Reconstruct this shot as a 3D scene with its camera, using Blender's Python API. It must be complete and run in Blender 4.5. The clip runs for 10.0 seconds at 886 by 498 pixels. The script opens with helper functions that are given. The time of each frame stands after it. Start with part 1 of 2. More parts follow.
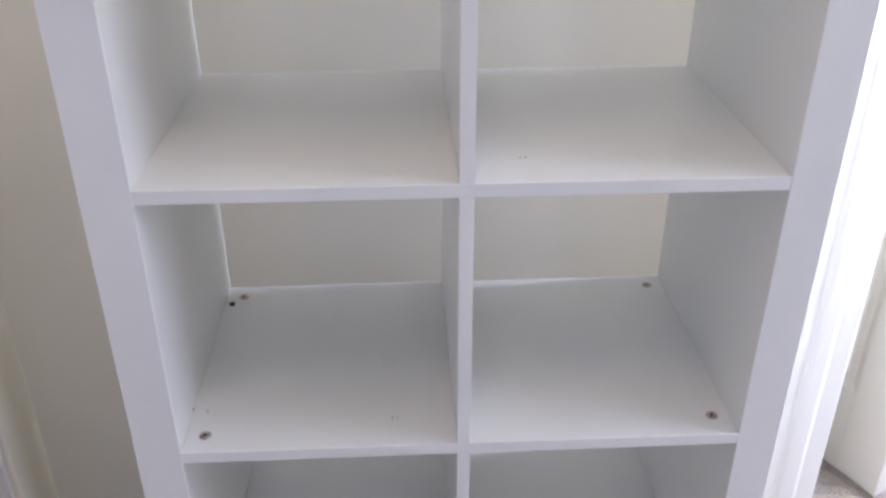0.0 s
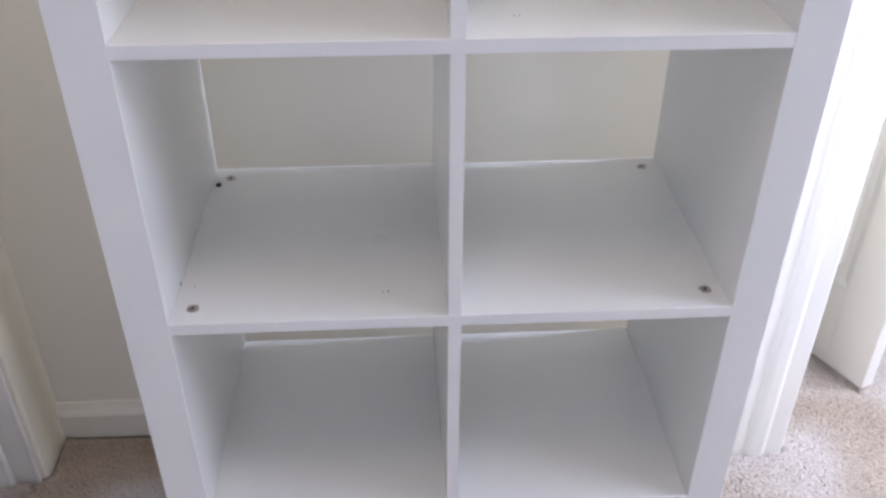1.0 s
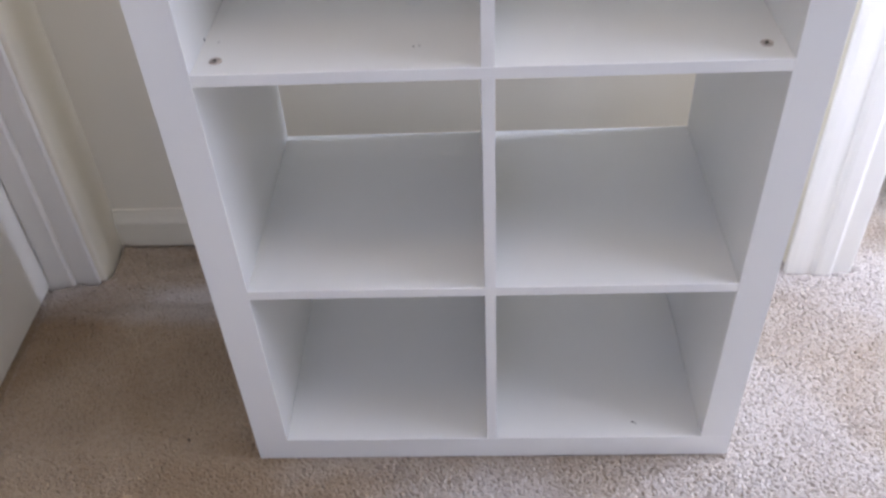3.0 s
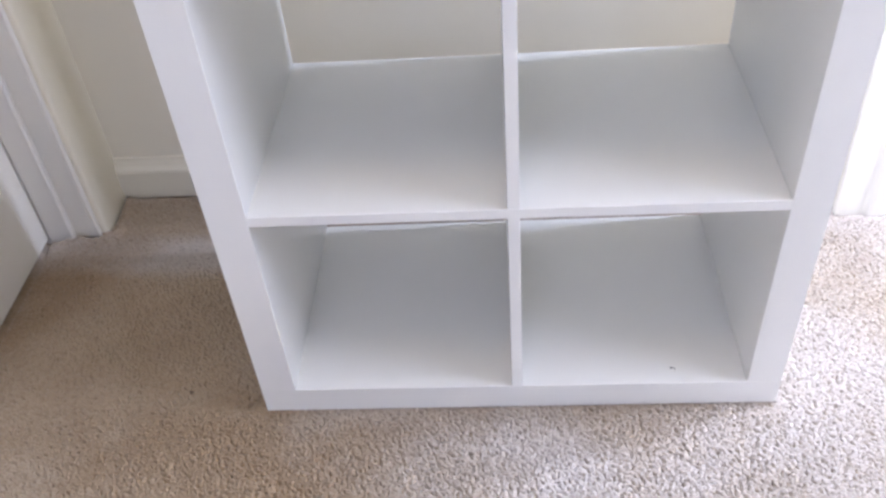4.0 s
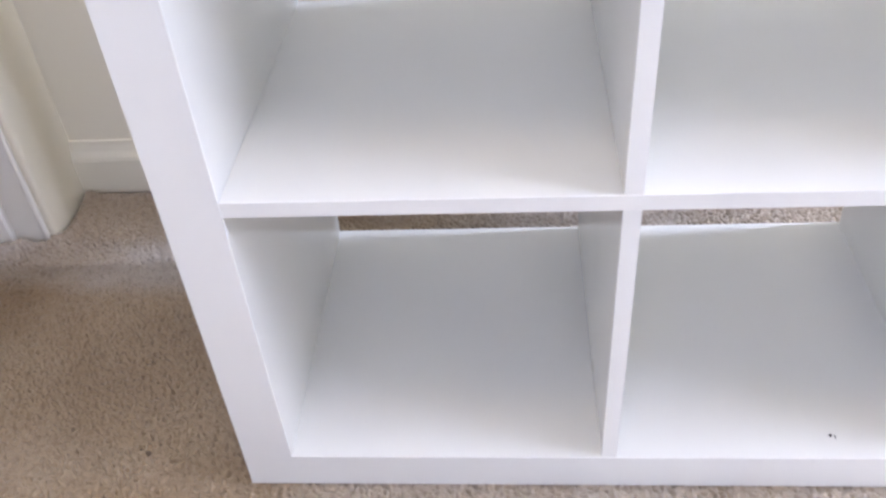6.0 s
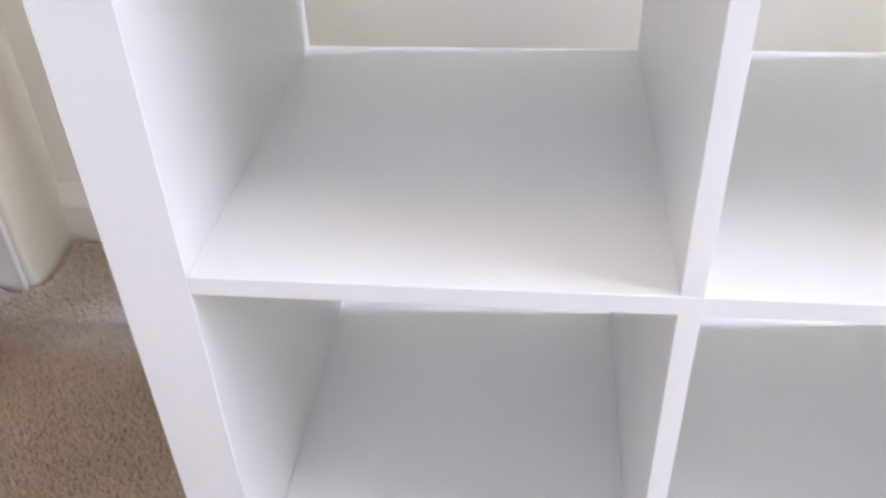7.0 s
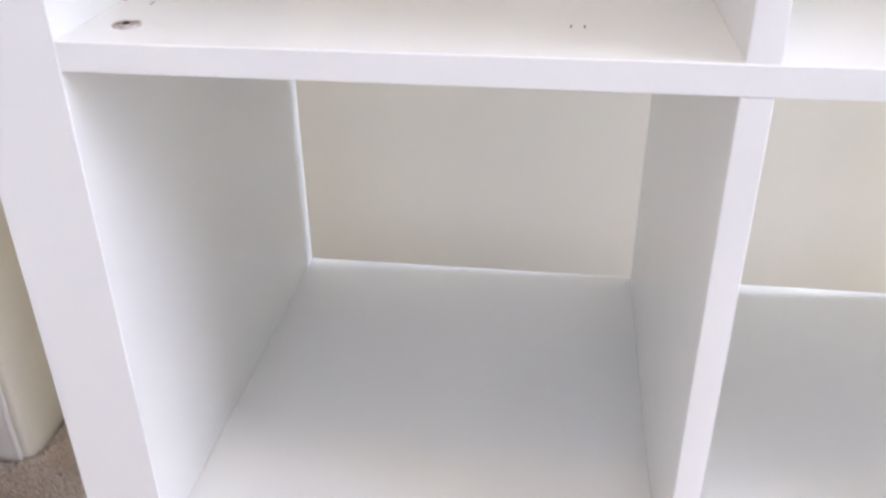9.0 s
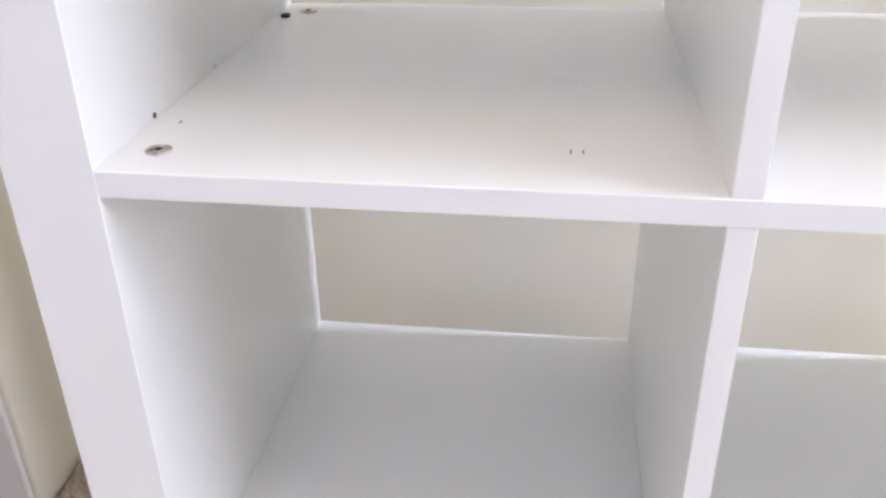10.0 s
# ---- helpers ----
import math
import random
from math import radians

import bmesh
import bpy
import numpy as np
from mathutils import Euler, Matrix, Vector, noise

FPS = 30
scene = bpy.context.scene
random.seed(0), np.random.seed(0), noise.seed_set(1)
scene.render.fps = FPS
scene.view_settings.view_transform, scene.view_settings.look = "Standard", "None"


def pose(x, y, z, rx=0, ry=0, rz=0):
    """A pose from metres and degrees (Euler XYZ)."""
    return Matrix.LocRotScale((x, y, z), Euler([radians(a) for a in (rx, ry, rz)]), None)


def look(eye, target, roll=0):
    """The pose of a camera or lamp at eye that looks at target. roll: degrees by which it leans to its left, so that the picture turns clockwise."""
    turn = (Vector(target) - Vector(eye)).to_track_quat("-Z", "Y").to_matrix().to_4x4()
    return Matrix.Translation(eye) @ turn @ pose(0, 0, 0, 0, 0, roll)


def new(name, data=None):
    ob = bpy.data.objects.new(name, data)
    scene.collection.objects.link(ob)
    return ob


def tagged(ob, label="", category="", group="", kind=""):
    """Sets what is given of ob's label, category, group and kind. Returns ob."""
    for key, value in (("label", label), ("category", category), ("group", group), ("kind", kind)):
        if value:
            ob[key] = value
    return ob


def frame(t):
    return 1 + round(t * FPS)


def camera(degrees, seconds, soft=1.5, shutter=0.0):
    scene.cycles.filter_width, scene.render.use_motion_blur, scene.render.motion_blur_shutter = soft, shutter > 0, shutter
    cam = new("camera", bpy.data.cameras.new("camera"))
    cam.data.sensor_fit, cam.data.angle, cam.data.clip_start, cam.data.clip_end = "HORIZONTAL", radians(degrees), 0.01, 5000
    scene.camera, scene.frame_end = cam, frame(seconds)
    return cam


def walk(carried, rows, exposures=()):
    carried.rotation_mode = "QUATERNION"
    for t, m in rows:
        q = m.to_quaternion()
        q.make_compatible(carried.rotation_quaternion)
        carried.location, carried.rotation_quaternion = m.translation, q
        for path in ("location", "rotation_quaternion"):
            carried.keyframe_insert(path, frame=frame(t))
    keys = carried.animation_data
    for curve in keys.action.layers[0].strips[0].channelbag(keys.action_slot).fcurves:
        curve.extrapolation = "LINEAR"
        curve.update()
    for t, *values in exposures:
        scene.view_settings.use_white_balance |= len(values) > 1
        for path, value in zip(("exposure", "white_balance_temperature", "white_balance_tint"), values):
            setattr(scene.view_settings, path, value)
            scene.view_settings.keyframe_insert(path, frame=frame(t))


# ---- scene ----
cam = camera(53.4, 10.0, soft=2.7)
EXPOSURES = [(0, -0.13, 6400, 28), (1.0, -0.05, 6400, 28), (1.5, -0.19, 6400, 28), (2.0, -0.23, 6420, 28), (2.5, -0.21, 6450, 28), (4.0, 0.53, 6450, 27), (4.5, 0.64, 6450, 27), (5.2, 0.82, 6450, 27), (7, 0.86, 6550, 27), (10, 0.77, 6700, 27)]
PATH = [
    (0, (-0.067, -0.83, 1.49), (0.021, 0.916, 0.519), -0.1),
    (0.5, (-0.067, -0.836, 1.46), (0.021, 0.866, 0.413), 0.0),
    (1, (-0.065, -0.84, 1.425), (0.034, 0.811, 0.3), 0.2),
    (1.5, (-0.061, -0.853, 1.383), (0.023, 0.751, 0.191), -0.0),
    (2, (-0.036, -0.865, 1.354), (-0.005, 0.683, 0.088), -0.6),
    (2.5, (-0.013, -0.885, 1.322), (-0.05, 0.62, 0.006), -1.7),
    (4, (-0.012, -0.859, 1.118), (-0.153, 0.618, -0.223), -5.4),
    (4.5, (-0.035, -0.801, 1.035), (-0.18, 0.671, -0.312), -5.6),
    (5, (-0.063, -0.714, 0.973), (-0.212, 0.756, -0.375), -5.8),
    (6.5, (-0.104, -0.513, 0.795), (-0.284, 1.037, -0.456), -3.7),
    (7, (-0.105, -0.456, 0.78), (-0.31, 1.13, -0.421), -2.4),
    (7.5, (-0.102, -0.43, 0.79), (-0.33, 1.181, -0.373), -2.2),
    (8, (-0.101, -0.418, 0.812), (-0.337, 1.231, -0.294), -1.4),
    (8.5, (-0.094, -0.41, 0.842), (-0.33, 1.276, -0.208), -0.8),
    (9, (-0.091, -0.405, 0.881), (-0.334, 1.313, -0.114), -0.6),
    (9.5, (-0.098, -0.408, 0.911), (-0.338, 1.318, -0.07), -0.6),
    (10, (-0.097, -0.411, 0.945), (-0.335, 1.324, -0.02), -0.8),
]
walk(cam, [(t, look(eye, target, roll)) for t, eye, target, roll in PATH], EXPOSURES)


# ---- light and exposure ----
world = bpy.data.worlds.new("sky")
world.use_nodes = True
scene.world = world
wn = world.node_tree.nodes
sky = wn.new("ShaderNodeTexSky")
sky.sky_type, sky.sun_disc = "NISHITA", False
sky.sun_elevation, sky.sun_rotation = radians(48), radians(200)
world.node_tree.links.new(sky.outputs[0], wn["Background"].inputs[0])
wn["Background"].inputs[1].default_value = 0.1


def area_lamp(name, where, target, wide, high, watts, colour):
    data = bpy.data.lights.new(name, "AREA")
    data.shape, data.size, data.size_y, data.energy, data.color = "RECTANGLE", wide, high, watts, colour
    ob = new(name, data)
    ob.matrix_world = look(where, target)
    return ob


# daylight of three windows at the right end of the landing and an added one behind the camera, all unseen and reaching
# up to the ceiling
WIN_Z0, WIN_Z1, WALL_R, WALL_F = 0.85, 2.36, 1.80, -2.60
# side daylight is split in three so each part's strength can differ
WINDOWS = ((0.38, 0.56, 60), (0.00, 0.22, 47), (-0.80, -0.06, 22))
WIN_F0, WIN_F1, WIN_FW = -1.10, 0.70, 8
MID_Z = (WIN_Z0 + WIN_Z1) / 2
for y0, y1, watts in WINDOWS:
    area_lamp("window_daylight", (WALL_R + 0.06, (y0 + y1) / 2, MID_Z), (0, (y0 + y1) / 2, MID_Z), y1 - y0, WIN_Z1 - WIN_Z0, watts, (0.63, 0.78, 1.0))
# added window behind the camera, unseen, brightens fronts and cells with bluish light
area_lamp("window_daylight", ((WIN_F0 + WIN_F1) / 2, WALL_F - 0.06, MID_Z), ((WIN_F0 + WIN_F1) / 2, 0, MID_Z), WIN_F1 - WIN_F0, WIN_Z1 - WIN_Z0, WIN_FW, (0.50, 0.66, 1.0))
# warm ceiling light just in front of the shelf unit, whose shelves shade one another from it
LAMP_X, LAMP_Y, LAMP_Z = -0.14, -0.50, 2.335
bulb = area_lamp("ceiling_bulb", (LAMP_X, LAMP_Y, LAMP_Z - 0.012), (LAMP_X, LAMP_Y + 0.0001, 0), 0.36, 0.36, 1.4, (1.0, 0.77, 0.44))
bulb.data.shape = "DISK"


# ---- materials ----
def ramp(nt, source, stops):
    r = nt.nodes.new("ShaderNodeValToRGB")
    while len(r.color_ramp.elements) < len(stops):
        r.color_ramp.elements.new(0.5)
    for e, (p, c) in zip(r.color_ramp.elements, stops):
        e.position, e.color = p, (*c, 1)
    nt.links.new(source, r.inputs[0])
    return r.outputs[0]


def surface(name, stops, rough, big=3.0, fine=220.0, bump=0.0006, metal=0.0, spread=0.06, coat=0.0, stretch=(1, 1, 1)):
    """A painted or natural surface: slow colour drift, fine grain in gloss and relief."""
    m = bpy.data.materials.new(name)
    m.use_nodes = True
    nt = m.node_tree
    b = nt.nodes["Principled BSDF"]
    co = nt.nodes.new("ShaderNodeTexCoord")
    mp = nt.nodes.new("ShaderNodeMapping")
    mp.inputs["Scale"].default_value = stretch
    nt.links.new(co.outputs["Object"], mp.inputs[0])
    n1 = nt.nodes.new("ShaderNodeTexNoise")
    n1.inputs["Scale"].default_value, n1.inputs["Detail"].default_value = big, 5
    nt.links.new(mp.outputs[0], n1.inputs[0])
    nt.links.new(ramp(nt, n1.outputs[0], stops), b.inputs["Base Color"])
    n2 = nt.nodes.new("ShaderNodeTexNoise")
    n2.inputs["Scale"].default_value, n2.inputs["Detail"].default_value = fine, 3
    nt.links.new(mp.outputs[0], n2.inputs[0])
    mr = nt.nodes.new("ShaderNodeMapRange")
    mr.inputs[3].default_value, mr.inputs[4].default_value = rough - spread, rough + spread
    nt.links.new(n1.outputs[0], mr.inputs[0])
    nt.links.new(mr.outputs[0], b.inputs["Roughness"])
    b.inputs["Metallic"].default_value, b.inputs["Coat Weight"].default_value = metal, coat
    bp = nt.nodes.new("ShaderNodeBump")
    bp.inputs["Strength"].default_value, bp.inputs["Distance"].default_value = 0.5, bump
    nt.links.new(n2.outputs[0], bp.inputs["Height"])
    nt.links.new(bp.outputs[0], b.inputs["Normal"])
    return m


foil = surface("white_foil", [(0.3, (0.887, 0.886, 0.844)), (0.7, (0.912, 0.911, 0.869))], 0.17, 4, 380, 0.00008, spread=0.03)
cream = surface("cream_wall_paint", [(0.3, (0.775, 0.715, 0.565)), (0.7, (0.81, 0.75, 0.60))], 0.75, 1.4, 130, 0.0003)
pale = surface("pale_grey_paint", [(0.3, (0.46, 0.50, 0.56)), (0.7, (0.50, 0.54, 0.60))], 0.8, 1.4, 130, 0.0003)
cream_ceiling = surface("cream_ceiling_paint", [(0.3, (0.82, 0.76, 0.64)), (0.7, (0.84, 0.78, 0.66))], 0.85, 1.5, 150, 0.001)
gloss = surface("white_gloss_paint", [(0.3, (0.81, 0.775, 0.69)), (0.7, (0.85, 0.815, 0.73))], 0.35, 5, 60, 0.0005, stretch=(1, 1, 0.15))
satin = surface("cream_white_satin", [(0.3, (0.77, 0.715, 0.57)), (0.7, (0.80, 0.745, 0.60))], 0.45, 5, 60, 0.0004)
steel = surface("zinc_cam_steel", [(0.35, (0.40, 0.34, 0.30)), (0.65, (0.68, 0.61, 0.56))], 0.5, 160, 600, 0.0003, metal=0.9)
dark = surface("bore_shadow", [(0.3, (0.02, 0.018, 0.016)), (0.7, (0.05, 0.045, 0.04))], 0.9, 60, 400, 0.0002)
scuff = surface("grey_scuff", [(0.3, (0.55, 0.54, 0.53)), (0.7, (0.66, 0.65, 0.64))], 0.8, 90, 500, 0.0002)
grey_nick = surface("worn_edge", [(0.3, (0.10, 0.095, 0.09)), (0.7, (0.20, 0.19, 0.18))], 0.9, 200, 500, 0.0002)
smear = surface("faint_smear", [(0.35, (0.84, 0.86, 0.825)), (0.65, (0.885, 0.89, 0.86))], 0.17, 60, 300, 0.0002)
soil = surface("carpet_soil", [(0.3, (0.16, 0.12, 0.08)), (0.7, (0.26, 0.20, 0.14))], 0.95, 120, 500, 0.001)
chrome = surface("satin_chrome", [(0.3, (0.6, 0.6, 0.6)), (0.7, (0.7, 0.7, 0.7))], 0.25, 40, 300, 0.0001, metal=1.0)

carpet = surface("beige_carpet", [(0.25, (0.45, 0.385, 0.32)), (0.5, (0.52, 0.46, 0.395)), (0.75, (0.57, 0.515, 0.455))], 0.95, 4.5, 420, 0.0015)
nt = carpet.node_tree
b = nt.nodes["Principled BSDF"]
b.inputs["Sheen Weight"].default_value, b.inputs["Sheen Roughness"].default_value = 0.25, 0.5
co = nt.nodes.new("ShaderNodeTexCoord")
fleck = nt.nodes.new("ShaderNodeTexNoise")
fleck.inputs["Scale"].default_value, fleck.inputs["Detail"].default_value = 130, 4
nt.links.new(co.outputs["Object"], fleck.inputs[0])
tone = ramp(nt, fleck.outputs[0], [(0.32, (0.80, 0.78, 0.76)), (0.5, (0.97, 0.97, 0.97)), (0.68, (1.0, 1.0, 1.0))])
mix = nt.nodes.new("ShaderNodeMix")
mix.data_type, mix.blend_type = "RGBA", "MULTIPLY"
mix.inputs[0].default_value = 1.0
nt.links.new(b.inputs["Base Color"].links[0].from_socket, mix.inputs[6])
nt.links.new(tone, mix.inputs[7])
# trodden-in soiling in wide uneven patches
wide = nt.nodes.new("ShaderNodeTexNoise")
wide.inputs["Scale"].default_value, wide.inputs["Detail"].default_value, wide.inputs["Distortion"].default_value = 3.2, 6, 0.6
nt.links.new(co.outputs["Object"], wide.inputs[0])
soiled = ramp(nt, wide.outputs[0], [(0.40, (0.82, 0.755, 0.67)), (0.58, (1, 1, 1))])
mix2 = nt.nodes.new("ShaderNodeMix")
mix2.data_type, mix2.blend_type = "RGBA", "MULTIPLY"
mix2.inputs[0].default_value = 1.0
nt.links.new(mix.outputs[2], mix2.inputs[6])
nt.links.new(soiled, mix2.inputs[7])
# shade past the open door painted browner than along the walls or far door
carpet_xyz = nt.nodes.new("ShaderNodeSeparateXYZ")
nt.links.new(co.outputs["Object"], carpet_xyz.inputs[0])


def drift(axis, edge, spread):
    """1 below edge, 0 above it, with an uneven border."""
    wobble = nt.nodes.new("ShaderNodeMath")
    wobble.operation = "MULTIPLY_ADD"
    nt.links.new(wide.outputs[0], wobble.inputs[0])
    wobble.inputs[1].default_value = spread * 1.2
    nt.links.new(carpet_xyz.outputs[axis], wobble.inputs[2])
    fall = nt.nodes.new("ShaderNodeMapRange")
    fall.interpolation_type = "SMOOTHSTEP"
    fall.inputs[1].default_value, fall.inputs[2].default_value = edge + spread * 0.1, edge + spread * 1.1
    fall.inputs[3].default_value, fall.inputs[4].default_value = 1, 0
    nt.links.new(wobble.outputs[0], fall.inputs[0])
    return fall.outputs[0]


side_shade = nt.nodes.new("ShaderNodeMath")
side_shade.operation = "MULTIPLY"
nt.links.new(drift("X", -0.20, 0.50), side_shade.inputs[0])
# paler strip: daylight passing behind the unit, painted between the shade and the skirting
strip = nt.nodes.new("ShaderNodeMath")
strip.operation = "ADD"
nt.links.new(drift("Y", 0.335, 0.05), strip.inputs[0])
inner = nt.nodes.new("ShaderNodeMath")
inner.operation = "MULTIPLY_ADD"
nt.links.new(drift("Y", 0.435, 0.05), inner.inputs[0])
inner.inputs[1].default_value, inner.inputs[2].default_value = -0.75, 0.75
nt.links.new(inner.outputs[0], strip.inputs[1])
nt.links.new(strip.outputs[0], side_shade.inputs[1])
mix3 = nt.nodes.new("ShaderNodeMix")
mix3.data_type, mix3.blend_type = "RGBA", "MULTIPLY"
nt.links.new(side_shade.outputs[0], mix3.inputs[0])
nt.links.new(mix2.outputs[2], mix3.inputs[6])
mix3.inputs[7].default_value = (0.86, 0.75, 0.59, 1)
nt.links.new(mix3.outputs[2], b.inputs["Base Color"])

glass = bpy.data.materials.new("window_glass")
glass.use_nodes = True
gb = glass.node_tree.nodes["Principled BSDF"]
gb.inputs["Transmission Weight"].default_value, gb.inputs["Roughness"].default_value, gb.inputs["IOR"].default_value = 1.0, 0.02, 1.45


# ---- builders ----
def mesh_of(name, bm, material):
    for f in bm.faces:
        f.smooth = False
    me = bpy.data.meshes.new(name)
    bm.to_mesh(me)
    bm.free()
    me.materials.append(material)
    return me


def part(name, bm, material, parent=None, label=""):
    ob = new(name, mesh_of(name, bm, material))
    if parent:
        ob.parent = parent
    return tagged(ob, label)


def box(x0, x1, y0, y1, z0, z1, bevel=0.0, segments=2, edges=None):
    """A block, with its edges rounded; edges(middle) picks which."""
    bm = bmesh.new()
    bmesh.ops.create_cube(bm, size=1, matrix=Matrix.Translation(((x0 + x1) / 2, (y0 + y1) / 2, (z0 + z1) / 2)) @ Matrix.Diagonal((x1 - x0, y1 - y0, z1 - z0, 1)))
    if bevel:
        picked = [e for e in bm.edges if edges is None or edges((e.verts[0].co + e.verts[1].co) / 2)]
        bmesh.ops.bevel(bm, geom=picked, offset=bevel, segments=segments, affect="EDGES", profile=0.5)
    return bm


def joined(*bms):
    out = bmesh.new()
    for bm in bms:
        me = bpy.data.meshes.new("tmp")
        bm.to_mesh(me)
        bm.free()
        out.from_mesh(me)
        bpy.data.meshes.remove(me)
    return out


def prism(outline, z0, z1, m=None):
    """A plan outline drawn up from z0 to z1; m lays it elsewhere."""
    bm = bmesh.new()
    base = bm.faces.new([bm.verts.new((x, y, z0)) for x, y in outline])
    up = bmesh.ops.extrude_face_region(bm, geom=[base])
    bmesh.ops.translate(bm, vec=(0, 0, z1 - z0), verts=[v for v in up["geom"] if isinstance(v, bmesh.types.BMVert)])
    bmesh.ops.recalc_face_normals(bm, faces=bm.faces)
    if m:
        bm.transform(m)
    return bm


def disc(x, y, z, r, thick, sides=20):
    bm = bmesh.new()
    bmesh.ops.create_cone(bm, cap_ends=True, segments=sides, radius1=r, radius2=r * 0.94, depth=thick, matrix=Matrix.Translation((x, y, z)))
    return bm


# ---- the room ----
BACK, FRONT_L, CEIL = 0.575, 0.455, 2.40
WALL_L, HALL_B = -3.00, 2.40

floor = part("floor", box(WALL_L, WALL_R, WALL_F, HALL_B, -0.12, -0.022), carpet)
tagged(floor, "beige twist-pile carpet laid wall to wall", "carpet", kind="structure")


TUCKS = ((-0.935, 0.431, -0.872, 0.431), (-0.871, 0.441, -0.812, 0.439), (-0.804, 0.45, -0.804, 0.56), (-0.806, 0.559, 0.615, 0.559), (-0.920, 0.431, -0.920, -0.36),
         (0.610, 0.440, 0.664, 0.443), (0.668, 0.436, 0.705, 0.436), (0.707, 0.446, 0.750, 0.447), (0.994, 0.609, 0.90, 0.80))


def carpet_sheet(x0, x1, y0, y1, step, cell):
    """Twist pile: leaning, overlapping tufts as one uneven sheet."""
    nx, ny = int((x1 - x0) / step) + 1, int((y1 - y0) / step) + 1
    xs, ys = np.meshgrid(np.linspace(x0, x1, nx), np.linspace(y0, y1, ny))
    rng = np.random.default_rng(4)
    gx, gy = int((x1 - x0) / cell) + 5, int((y1 - y0) / cell) + 5
    jx, jy, jh, ja = rng.random((gy, gx)), rng.random((gy, gx)), rng.random((gy, gx)), rng.normal(2.35, 0.5, (gy, gx))
    ix, iy = ((xs - x0) / cell).astype(int) + 2, ((ys - y0) / cell).astype(int) + 2
    high = np.full(xs.shape, -1.0)
    for dy in (-2, -1, 0, 1, 2):
        for dx in (-2, -1, 0, 1, 2):
            kx, ky = np.clip(ix + dx, 0, gx - 1), np.clip(iy + dy, 0, gy - 1)
            ox = (xs - x0) / cell - (kx - 2 + jx[ky, kx])
            oy = (ys - y0) / cell - (ky - 2 + jy[ky, kx])
            a = ja[ky, kx]
            u, v = ox * np.cos(a) + oy * np.sin(a), oy * np.cos(a) - ox * np.sin(a)
            dome = 0.35 * jh[ky, kx] + 1.0 - (u / 1.6) ** 2 - (v / 0.5) ** 2
            high = np.maximum(high, dome)
    # slow unevenness from footsteps
    slow = 0.3 * np.sin(xs * 9.1 + 2.2 * np.sin(ys * 5.3)) + 0.25 * np.sin(ys * 12.7 + 1.7 * np.sin(xs * 7.7))
    zs = np.clip(high, 0.0, 1.4) * 0.0088 + slow * 0.0012 - 0.0102
    # tucked down along trim, walls and the open door
    for ax, ay, bx, by in TUCKS:
        k = np.clip(((xs - ax) * (bx - ax) + (ys - ay) * (by - ay)) / ((bx - ax) ** 2 + (by - ay) ** 2), 0, 1)
        away = np.hypot(xs - ax - k * (bx - ax), ys - ay - k * (by - ay))
        if ax < -0.8 and by > 0.4:
            # the edge stands up in a ruffled roll against the old trim
            zs += 0.0075 * np.exp(-((away - 0.014) / 0.013) ** 2) - 0.019 * np.exp(-(away / 0.0045) ** 2)
        else:
            zs -= 0.011 * np.exp(-(away / 0.0065) ** 2)
    verts = np.stack([xs, ys, zs], -1).reshape(-1, 3)
    q = np.arange(nx * ny).reshape(ny, nx)
    faces = np.stack([q[:-1, :-1], q[:-1, 1:], q[1:, 1:], q[1:, :-1]], -1).reshape(-1, 4)
    me = bpy.data.meshes.new("carpet_pile")
    me.vertices.add(len(verts))
    me.vertices.foreach_set("co", verts.astype(np.float32).ravel())
    me.loops.add(faces.size)
    me.loops.foreach_set("vertex_index", faces.astype(np.int32).ravel())
    me.polygons.add(len(faces))
    me.polygons.foreach_set("loop_start", np.arange(0, faces.size, 4, dtype=np.int32))
    me.polygons.foreach_set("use_smooth", np.ones(len(faces), dtype=bool))
    me.update(calc_edges=True)
    me.materials.append(carpet)
    return me


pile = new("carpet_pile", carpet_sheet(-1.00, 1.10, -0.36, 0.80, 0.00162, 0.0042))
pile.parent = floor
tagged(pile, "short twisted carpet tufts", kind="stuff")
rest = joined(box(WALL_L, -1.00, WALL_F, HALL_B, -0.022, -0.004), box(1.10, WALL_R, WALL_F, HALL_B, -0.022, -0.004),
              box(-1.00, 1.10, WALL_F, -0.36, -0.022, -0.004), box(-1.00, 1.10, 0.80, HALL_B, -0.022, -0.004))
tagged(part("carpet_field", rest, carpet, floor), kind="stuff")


def structure(name, bm, material, label, category):
    return tagged(part(name, bm, material), label, category, kind="structure")


# alcove: back wall with a stub wall at each end, door openings beyond them
OPEN_L0, OPEN_L1, OPEN_R0, OPEN_R1, HEAD = -1.70, -0.935, 0.746, WALL_R, 2.03
structure("wall_back", box(OPEN_L1, OPEN_R0, BACK, 0.675, -0.02, CEIL), cream, "cream painted plaster wall behind the shelf unit", "wall")
structure("wall_stub_1", prism([(OPEN_L1, 0.4548), (-0.8166, 0.4548), (-0.8166, 0.4446), (-0.8125, 0.4450), (-0.8090, 0.4465), (-0.8068, 0.4495), (-0.8060, 0.4550), (-0.8060, BACK), (OPEN_L1, BACK)], -0.02, CEIL), cream, "cream painted wall end beside a white door", "wall")
structure("wall_stub_2", box(0.615, OPEN_R0, FRONT_L, BACK, -0.02, CEIL), cream, "cream painted wall end carrying white door trim", "wall")
structure("wall_side_1", box(WALL_L, OPEN_L0, FRONT_L, 0.675, -0.02, CEIL), cream, "cream painted wall", "wall")
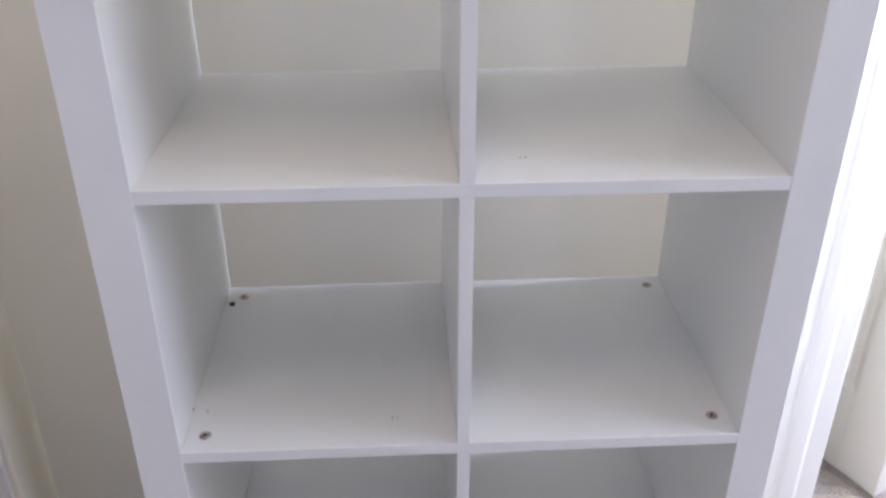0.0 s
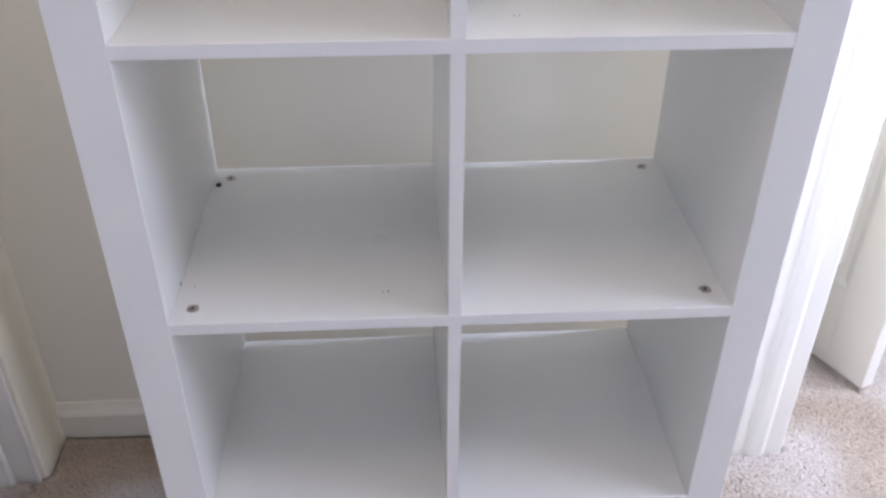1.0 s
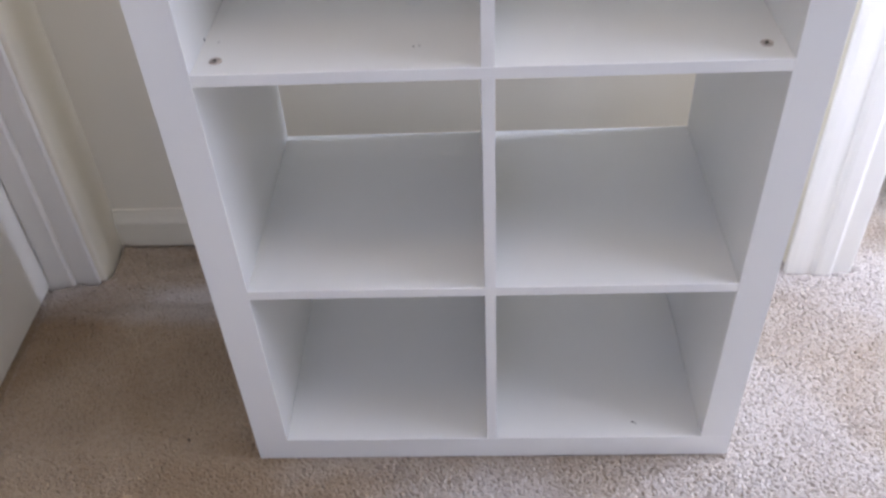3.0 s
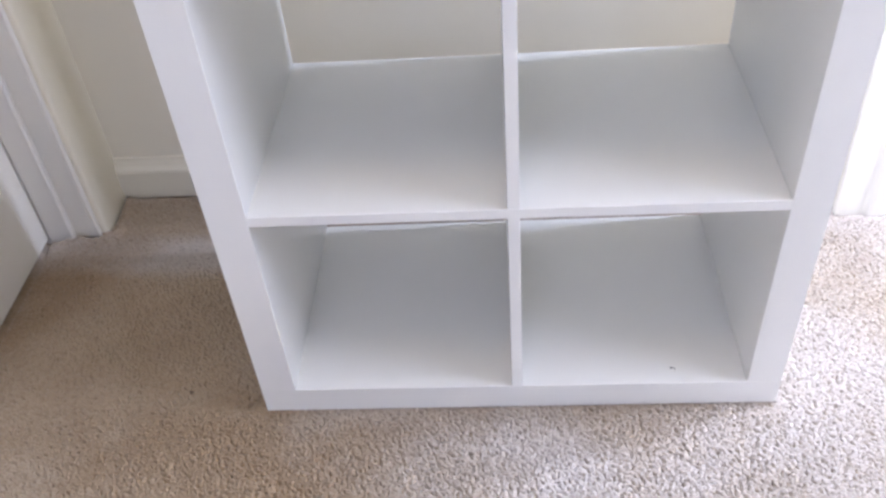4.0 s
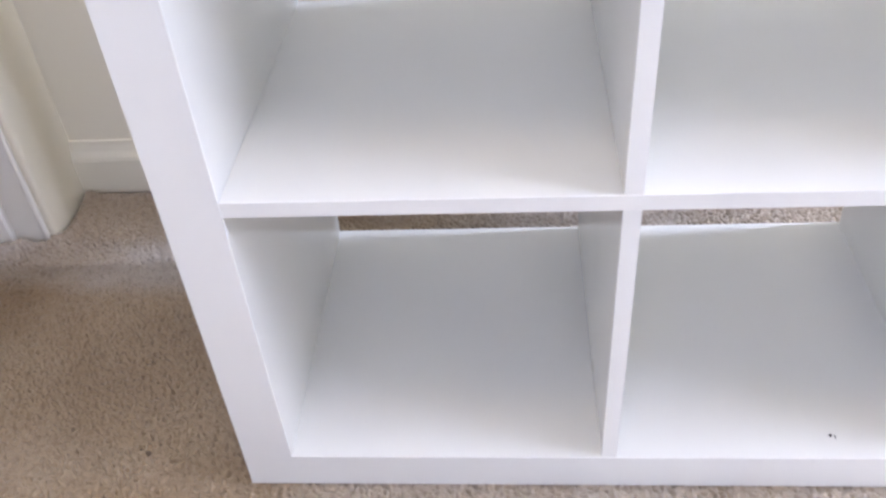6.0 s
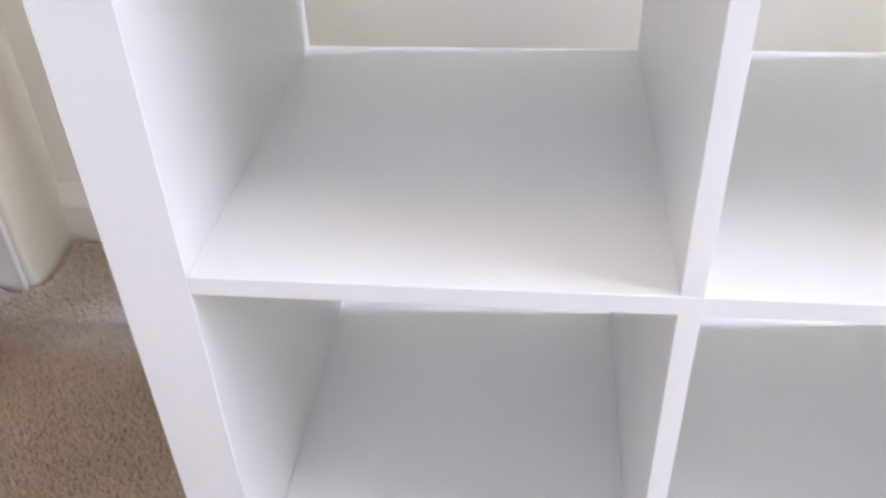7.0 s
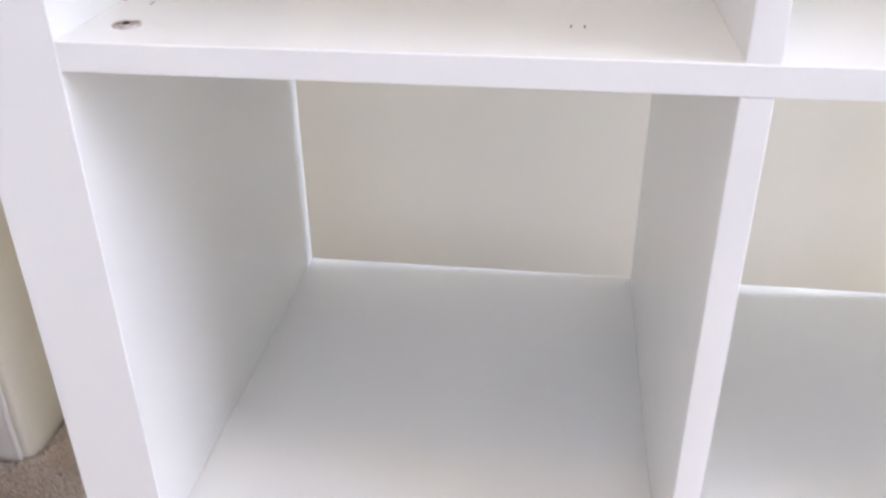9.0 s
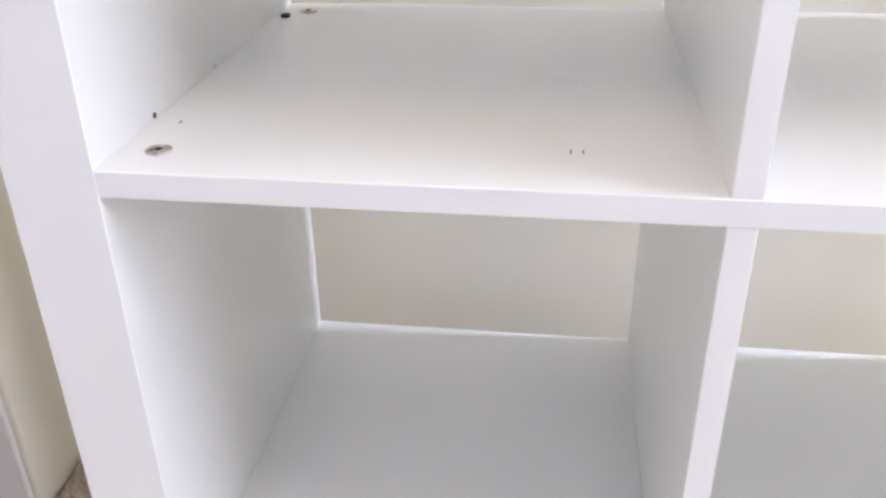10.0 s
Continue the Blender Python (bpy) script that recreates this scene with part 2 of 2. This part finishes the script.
structure("wall_head_1", box(OPEN_L0, OPEN_L1, FRONT_L, 0.675, HEAD, CEIL), cream, "cream painted wall over a doorway", "wall")
structure("wall_head_2", box(OPEN_R0, OPEN_R1, FRONT_L, 0.675, HEAD, CEIL), cream, "cream painted wall over a doorway", "wall")
structure("wall_left", box(WALL_L - 0.12, WALL_L, WALL_F, HALL_B, -0.12, CEIL), cream, "cream painted room wall", "wall")
structure("wall_front", joined(box(WALL_L - 0.12, WIN_F0, WALL_F - 0.12, WALL_F, -0.12, CEIL), box(WIN_F1, WALL_R + 0.12, WALL_F - 0.12, WALL_F, -0.12, CEIL),
                               box(WIN_F0, WIN_F1, WALL_F - 0.12, WALL_F, -0.12, WIN_Z0), box(WIN_F0, WIN_F1, WALL_F - 0.12, WALL_F, WIN_Z1, CEIL)),
          pale, "unseen pale grey painted wall with an added wide window", "wall")
structure("wall_far", box(WALL_L - 0.12, WALL_R + 0.12, HALL_B, HALL_B + 0.12, -0.12, CEIL), cream, "cream painted wall of the space beyond", "wall")
piers = [WALL_F] + [y for y0, y1, _ in reversed(WINDOWS) for y in (y0, y1)] + [HALL_B]
structure("wall_right", joined(*(box(WALL_R, WALL_R + 0.12, a, c, WIN_Z0, WIN_Z1) for a, c in zip(piers[0::2], piers[1::2])),
                               box(WALL_R, WALL_R + 0.12, WALL_F, HALL_B, -0.12, WIN_Z0), box(WALL_R, WALL_R + 0.12, WALL_F, HALL_B, WIN_Z1, CEIL)),
          cream, "cream painted wall with three tall windows", "wall")
structure("ceiling", box(WALL_L - 0.12, WALL_R + 0.12, WALL_F - 0.12, HALL_B + 0.12, CEIL, CEIL + 0.1), cream_ceiling, "plain warm cream ceiling", "ceiling")

# windows: a frame, a sill and a pane each, drawn along +x and looking out to +y
def window(name, m, wide, label):
    root = tagged(new(name), label, "window", kind="structure")
    high = WIN_Z1 - WIN_Z0
    part("window_frame", joined(box(0, 0.02, 0.07, 0.115, 0, high), box(wide - 0.02, wide, 0.07, 0.115, 0, high),
                                box(0.02, wide - 0.02, 0.07, 0.115, 0, 0.04), box(0.02, wide - 0.02, 0.07, 0.115, high - 0.04, high)), gloss, root)
    part("window_sill", box(-0.02, wide + 0.02, -0.06, -0.002, -0.03, -0.002, 0.006), gloss, root)
    glazing = part("pane", box(0.021, wide - 0.021, 0.088, 0.094, 0.041, high - 0.041), glass, root)
    glazing.visible_shadow = False
    root.matrix_world = m


for k, (y0, y1, _) in enumerate(WINDOWS):
    window("window_%d" % (k + 1), pose(WALL_R, y1, WIN_Z0, 0, 0, -90), y1 - y0, "tall white framed window letting in daylight")
window("window_4", pose(WIN_F1, WALL_F, WIN_Z0, 0, 0, 180), WIN_F1 - WIN_F0, "unseen wide white framed window added for bluish daylight")

# ceiling light: a shallow metal rim round a frosted bowl
lit = bpy.data.materials.new("frosted_bowl_lit")
lit.use_nodes = True
lb = lit.node_tree.nodes["Principled BSDF"]
lb.inputs["Base Color"].default_value, lb.inputs["Emission Color"].default_value, lb.inputs["Emission Strength"].default_value = (0.9, 0.88, 0.82, 1), (1.0, 0.77, 0.44, 1), 1.5
lamp = tagged(new("ceiling_light"), "round frosted ceiling light switched on under a cream ceiling", "ceiling light")
part("rim", disc(LAMP_X, LAMP_Y, CEIL - 0.012, 0.21, 0.024, 40), chrome, lamp, "satin metal rim")
part("diffuser", disc(LAMP_X, LAMP_Y, (LAMP_Z + CEIL - 0.024) / 2, 0.19, CEIL - 0.024 - LAMP_Z, 40), lit, lamp, "frosted glass bowl glowing warm")

# baseboards: flat face, then a moulded top
SKIRT = [(0, 0), (0.014, 0), (0.014, 0.062), (0.0125, 0.068), (0.008, 0.078), (0.005, 0.088), (0.004, 0.095), (0, 0.095)]


def skirting(name, start, end, label):
    """Runs from start to end; its face looks to the right of that way."""
    way = Vector((end[0] - start[0], end[1] - start[1], 0))
    m = Matrix.Translation((*start, 0)) @ Matrix.Rotation(math.atan2(way.y, way.x), 4, "Z") @ Matrix(((0, 0, 1, 0), (-1, 0, 0, 0), (0, 1, 0, 0), (0, 0, 0, 1)))
    return structure(name, prism(SKIRT, 0.0, way.length, m), satin, label, "baseboard")


skirting("baseboard_1", (-0.806, BACK), (0.615, BACK), "low white moulded baseboard along the carpet")
skirting("baseboard_2", (WALL_L, WALL_F + 0.0), (WALL_L, FRONT_L), "low white moulded baseboard")


# door trim: stepped casing up both sides and over the head
def casing(name, outline, z1, label):
    return structure(name, prism(outline, -0.012, z1), gloss, label, "door trim")


LEFT = [(-0.935, 0.454), (-0.935, 0.4345), (-0.922, 0.4345), (-0.9195, 0.432), (-0.874, 0.433), (-0.871, 0.436), (-0.871, 0.4425), (-0.869, 0.444), (-0.827, 0.4425),
        (-0.8238, 0.4402), (-0.8200, 0.4402), (-0.8172, 0.4428), (-0.8169, 0.4545)]
casing("trim_left", LEFT, HEAD + 0.085, "white gloss stepped door casing meeting the carpet")
RIGHT = [(0.612, 0.4545), (0.610, 0.4515), (0.6105, 0.448), (0.614, 0.4455), (0.624, 0.4440), (0.640, 0.4440), (0.656, 0.4455), (0.663, 0.4460), (0.667, 0.4435),
         (0.672, 0.4405), (0.678, 0.4395), (0.699, 0.4395), (0.703, 0.4410), (0.7055, 0.4445), (0.709, 0.4460), (0.742, 0.4465), (0.746, 0.4480), (0.7485, 0.4520), (0.7485, 0.4545)]
casing("trim_right", RIGHT, HEAD + 0.085, "bright white gloss stepped door casing meeting the carpet")
structure("trim_head_1", box(OPEN_L0 - 0.08, -0.936, 0.435, 0.4545, HEAD, HEAD + 0.085, 0.003), gloss, "white gloss door head casing", "door trim")
structure("trim_head_2", box(0.757, OPEN_R1, 0.438, 0.4545, HEAD, HEAD + 0.085, 0.003), gloss, "white gloss door head casing", "door trim")


def panelled_door(name, m, width, height, thick, label, panels):
    """A leaf along +x from its hinge, its face at y=0 and its back at y=thick, with sunk panels."""
    def leaf():
        bms, xs = [], 0.11
        rows = [0.0] + [z for pair in panels for z in pair] + [height]
        bms.append(box(0, xs, 0, thick, 0, height, 0.002))
        bms.append(box(width - xs, width, 0, thick, 0, height, 0.002))
        for lo, hi in zip(rows[0::2], rows[1::2]):
            bms.append(box(xs, width - xs, 0.0005, thick - 0.0005, lo, hi))
        return joined(*bms)
    root = tagged(new(name), label, "door", kind="structure")
    body = part("door_leaf", leaf(), gloss, root)
    for lo, hi in panels:
        xs = 0.11
        fields = joined(box(xs, width - xs, 0.010, thick - 0.010, lo, hi), box(xs + 0.035, width - xs - 0.035, 0.004, thick - 0.004, lo + 0.035, hi - 0.035, 0.006, 1))
        part("panel", fields, gloss, root)
        # sloping moulding round the panel
        for a, b2 in (((xs, lo), (width - xs, lo)), ((width - xs, lo), (width - xs, hi)), ((width - xs, hi), (xs, hi)), ((xs, hi), (xs, lo))):
            v = Vector((b2[0] - a[0], 0, b2[1] - a[1]))
            inward = Vector((-v.z, 0, v.x)).normalized()
            bm = bmesh.new()
            quad = []
            for p, s in ((a, 1), (b2, -1)):
                along = v.normalized() * s
                p0 = Vector((p[0], 0.001, p[1]))
                quad.append((p0, p0 + (inward + along) * 0.018 + Vector((0, 0.0095, 0)), p0 + Vector((0, 0.012, 0))))
            vs = [[bm.verts.new(c) for c in tri] for tri in quad]
            for i in range(3):
                bm.faces.new((vs[0][i], vs[1][i], vs[1][(i + 1) % 3], vs[0][(i + 1) % 3]))
            bm.faces.new(vs[0]), bm.faces.new(vs[1][::-1])
            bmesh.ops.recalc_face_normals(bm, faces=bm.faces)
            part("moulding", bm, gloss, root)
    lever = part("door_handle", joined(disc(0, 0, 0.004, 0.026, 0.008), disc(0, 0, 0.025, 0.009, 0.045), box(-0.008, 0.11, -0.008, 0.008, 0.040, 0.054, 0.005)), chrome, root, "satin metal lever handle")
    lever.matrix_local = Matrix.Translation((width - 0.06, -0.001, 1.0)) @ Matrix.Rotation(radians(90), 4, "X") @ Matrix.Rotation(radians(180), 4, "Z")
    root.matrix_world = m
    return root


# plain flush leaf swung open against the left of the alcove
door_l = tagged(new("door_1"), "open white flush door standing over the carpet", "door", kind="structure")
leaf = part("door_leaf", box(-0.962, -0.922, -0.36, 0.431, 0.006, 1.99, 0.002), gloss, door_l)
knob = part("door_handle", joined(disc(0, 0, 0.004, 0.026, 0.008), disc(0, 0, 0.025, 0.009, 0.045), box(-0.008, 0.11, -0.008, 0.008, 0.040, 0.054, 0.005)), chrome, door_l, "satin metal lever handle")
knob.matrix_local = Matrix.Translation((-0.922, -0.30, 1.0)) @ Matrix.Rotation(radians(90), 4, "Y") @ Matrix.Rotation(radians(90), 4, "Z")

# panelled leaf standing ajar beyond the opening on the other side
ang = math.degrees(math.atan2(-0.905, 0.425))
panelled_door("door_2", pose(0.673, 1.299, 0.006, 0, 0, ang), 0.76, 1.98, 0.04,
              "white panelled door standing ajar over the carpet", [(0.22, 0.95), (1.10, 1.86)])


# ---- the shelf unit ----
W, W_L, DEEP, H, FRAME, T = 0.395, 0.399, 0.39, 1.49, 0.05, 0.016
CELL = (H - 2 * FRAME - 3 * T) / 4
LEVELS = [FRAME + CELL * k + T * (k - 1) for k in (1, 2, 3)]
unit = tagged(new("shelf_unit"), "empty white open-backed cube shelf unit standing on beige carpet", "shelf unit")
part("bottom_panel", box(-W_L, W, 0, DEEP, 0, FRAME, 0.0003, 1), foil, unit)
part("top_panel", box(-W_L, W, 0, DEEP, H - FRAME, H, 0.0012), foil, unit)
for s in (-1, 1):
    a, b2 = sorted((W if s > 0 else -W_L, s * (W - FRAME)))
    bm = box(a, b2, 0.0001, DEEP, FRAME + 0.0001, H - FRAME - 0.0001)
    bmesh.ops.bevel(bm, geom=[e for e in bm.edges if abs(e.verts[0].co.z - e.verts[1].co.z) > 0.5 and e.verts[0].co.y > 0.2], offset=0.005, segments=3, affect="EDGES", profile=0.5)
    bmesh.ops.bevel(bm, geom=[e for e in bm.edges if abs(e.verts[0].co.z - e.verts[1].co.z) > 0.5 and e.verts[0].co.y < 0.01], offset=0.0006, segments=2, affect="EDGES", profile=0.5)
    part("side_panel", bm, foil, unit)
shelves = []
for z in LEVELS:
    bm = box(-W + FRAME + 0.0002, W - FRAME - 0.0002, 0.0006, DEEP - 0.003, z, z + T, 0.0008, 2, lambda c: abs(c.x) < 0.1 and c.y < 0.1)
    shelves.append(part("shelf", bm, foil, unit))
for k in range(4):
    z0 = FRAME if k == 0 else LEVELS[k - 1] + T
    part("divider", box(-T / 2, T / 2, 0.0010, DEEP - 0.003, z0 + 0.0001, z0 + CELL - 0.0001, 0.0008, 2, lambda c, m=z0 + CELL / 2: abs(c.z - m) < 0.1), foil, unit)

# fittings of the middle shelf
Z2 = LEVELS[1] + T
mid = shelves[1]


def cam_lock(x, y, turn):
    ring = joined(disc(0, 0, 0.0005, 0.0078, 0.0014, 24))
    ob = part("cam_lock", ring, steel, mid, "round metal cam fitting")
    slot = part("cam_slot", joined(box(-0.0052, 0.0012, -0.0004, 0.0004, 0.0009, 0.0014), box(-0.0003, 0.0003, -0.0028, 0.0028, 0.0009, 0.0015), disc(0, 0, 0.0012, 0.0021, 0.0008, 14)), dark, ob)
    ob.matrix_local = pose(x, y, Z2, 0, 0, turn)


for x, y, turn in ((-0.321, 0.032, 20), (0.322, 0.037, 48), (-0.320, 0.356, 75), (0.320, 0.359, 10)):
    cam_lock(x, y, turn)


def bore(x, y, z, r, parent, side=False, tone=dark):
    ob = part("bore_hole", disc(0, 0, 0, r, 0.0012, 14), tone, parent)
    ob.matrix_local = pose(x, y, z, 0, 90 if side else 0, 0)


part("peg", disc(-0.335, 0.335, Z2 + 0.0014, 0.0043, 0.0030, 16), dark, mid, "short dark dowel end")
side_l = [o for o in unit.children if o.name.startswith("side_panel")][0]
bore(-0.345, 0.082, Z2 + 0.0022, 0.0019, side_l, True)
bore(-0.345, 0.187, Z2 + 0.0014, 0.0015, side_l, True, scuff)


def nick(x, y, z, parent, wide=0.0009, long=0.0050):
    part("nick", box(x - wide / 2, x + wide / 2, y - long / 2, y + long / 2, z - 0.0004, z + 0.0003), grey_nick, parent)


nick(-0.3265, 0.078, Z2, mid, 0.0008, 0.0048)
nick(-0.0875, 0.054, Z2, mid)
nick(-0.0805, 0.054, Z2, mid)
nick(0.0640, 0.067, LEVELS[2] + T, shelves[2], 0.0009, 0.004)
nick(0.0700, 0.067, LEVELS[2] + T, shelves[2], 0.0009, 0.004)
base = [o for o in unit.children if o.name.startswith("bottom_panel")][0]
bore(0.237, 0.030, FRAME + 0.0001, 0.0018, base)
nick(0.2415, 0.028, FRAME, base, 0.0011, 0.005)
sc = part("scuff_mark", box(-0.3455, -0.3446, 0.291, 0.303, 0.060, 0.066, 0.0003, 1), scuff, side_l)


def speck(x, y, size, turn):
    """A bit of dirt caught in the pile: a small crooked crumb."""
    bm = bmesh.new()
    bmesh.ops.create_icosphere(bm, subdivisions=1, radius=size)
    for v in bm.verts:
        v.co = Vector((v.co.x * random.uniform(0.7, 1.4), v.co.y * random.uniform(0.4, 0.9), v.co.z * 0.4))
    ob = part("speck", bm, soil, floor)
    ob.matrix_local = pose(x, y, 0.0002, 0, 0, turn)


SPECKS = ((-0.534, 0.040, 0.0050), (-0.523, 0.052, 0.0024), (-0.545, 0.046, 0.0022), (-0.490, 0.145, 0.0020), (-0.595, 0.212, 0.0022), (-0.574, 0.185, 0.0026), (-0.566, 0.192, 0.0018),
          (-0.533, 0.203, 0.0018), (-0.589, 0.154, 0.0018), (-0.660, 0.090, 0.0018), (-0.435, -0.044, 0.0018))
for x, y, size in SPECKS:
    speck(x, y, size, random.uniform(0, 180))

# faint smear on the middle shelf
bm = disc(0, 0, 0, 1.0, 1.0, 24)
for v in bm.verts:
    v.co = Vector((v.co.x * 0.012 * random.uniform(0.7, 1.2), v.co.y * 0.016 * random.uniform(0.7, 1.2), v.co.z * 0.0004))
smudge = part("smudge", bm, smear, mid)
smudge.matrix_local = pose(-0.092, 0.172, Z2 + 0.0001, 0, 0, 20)
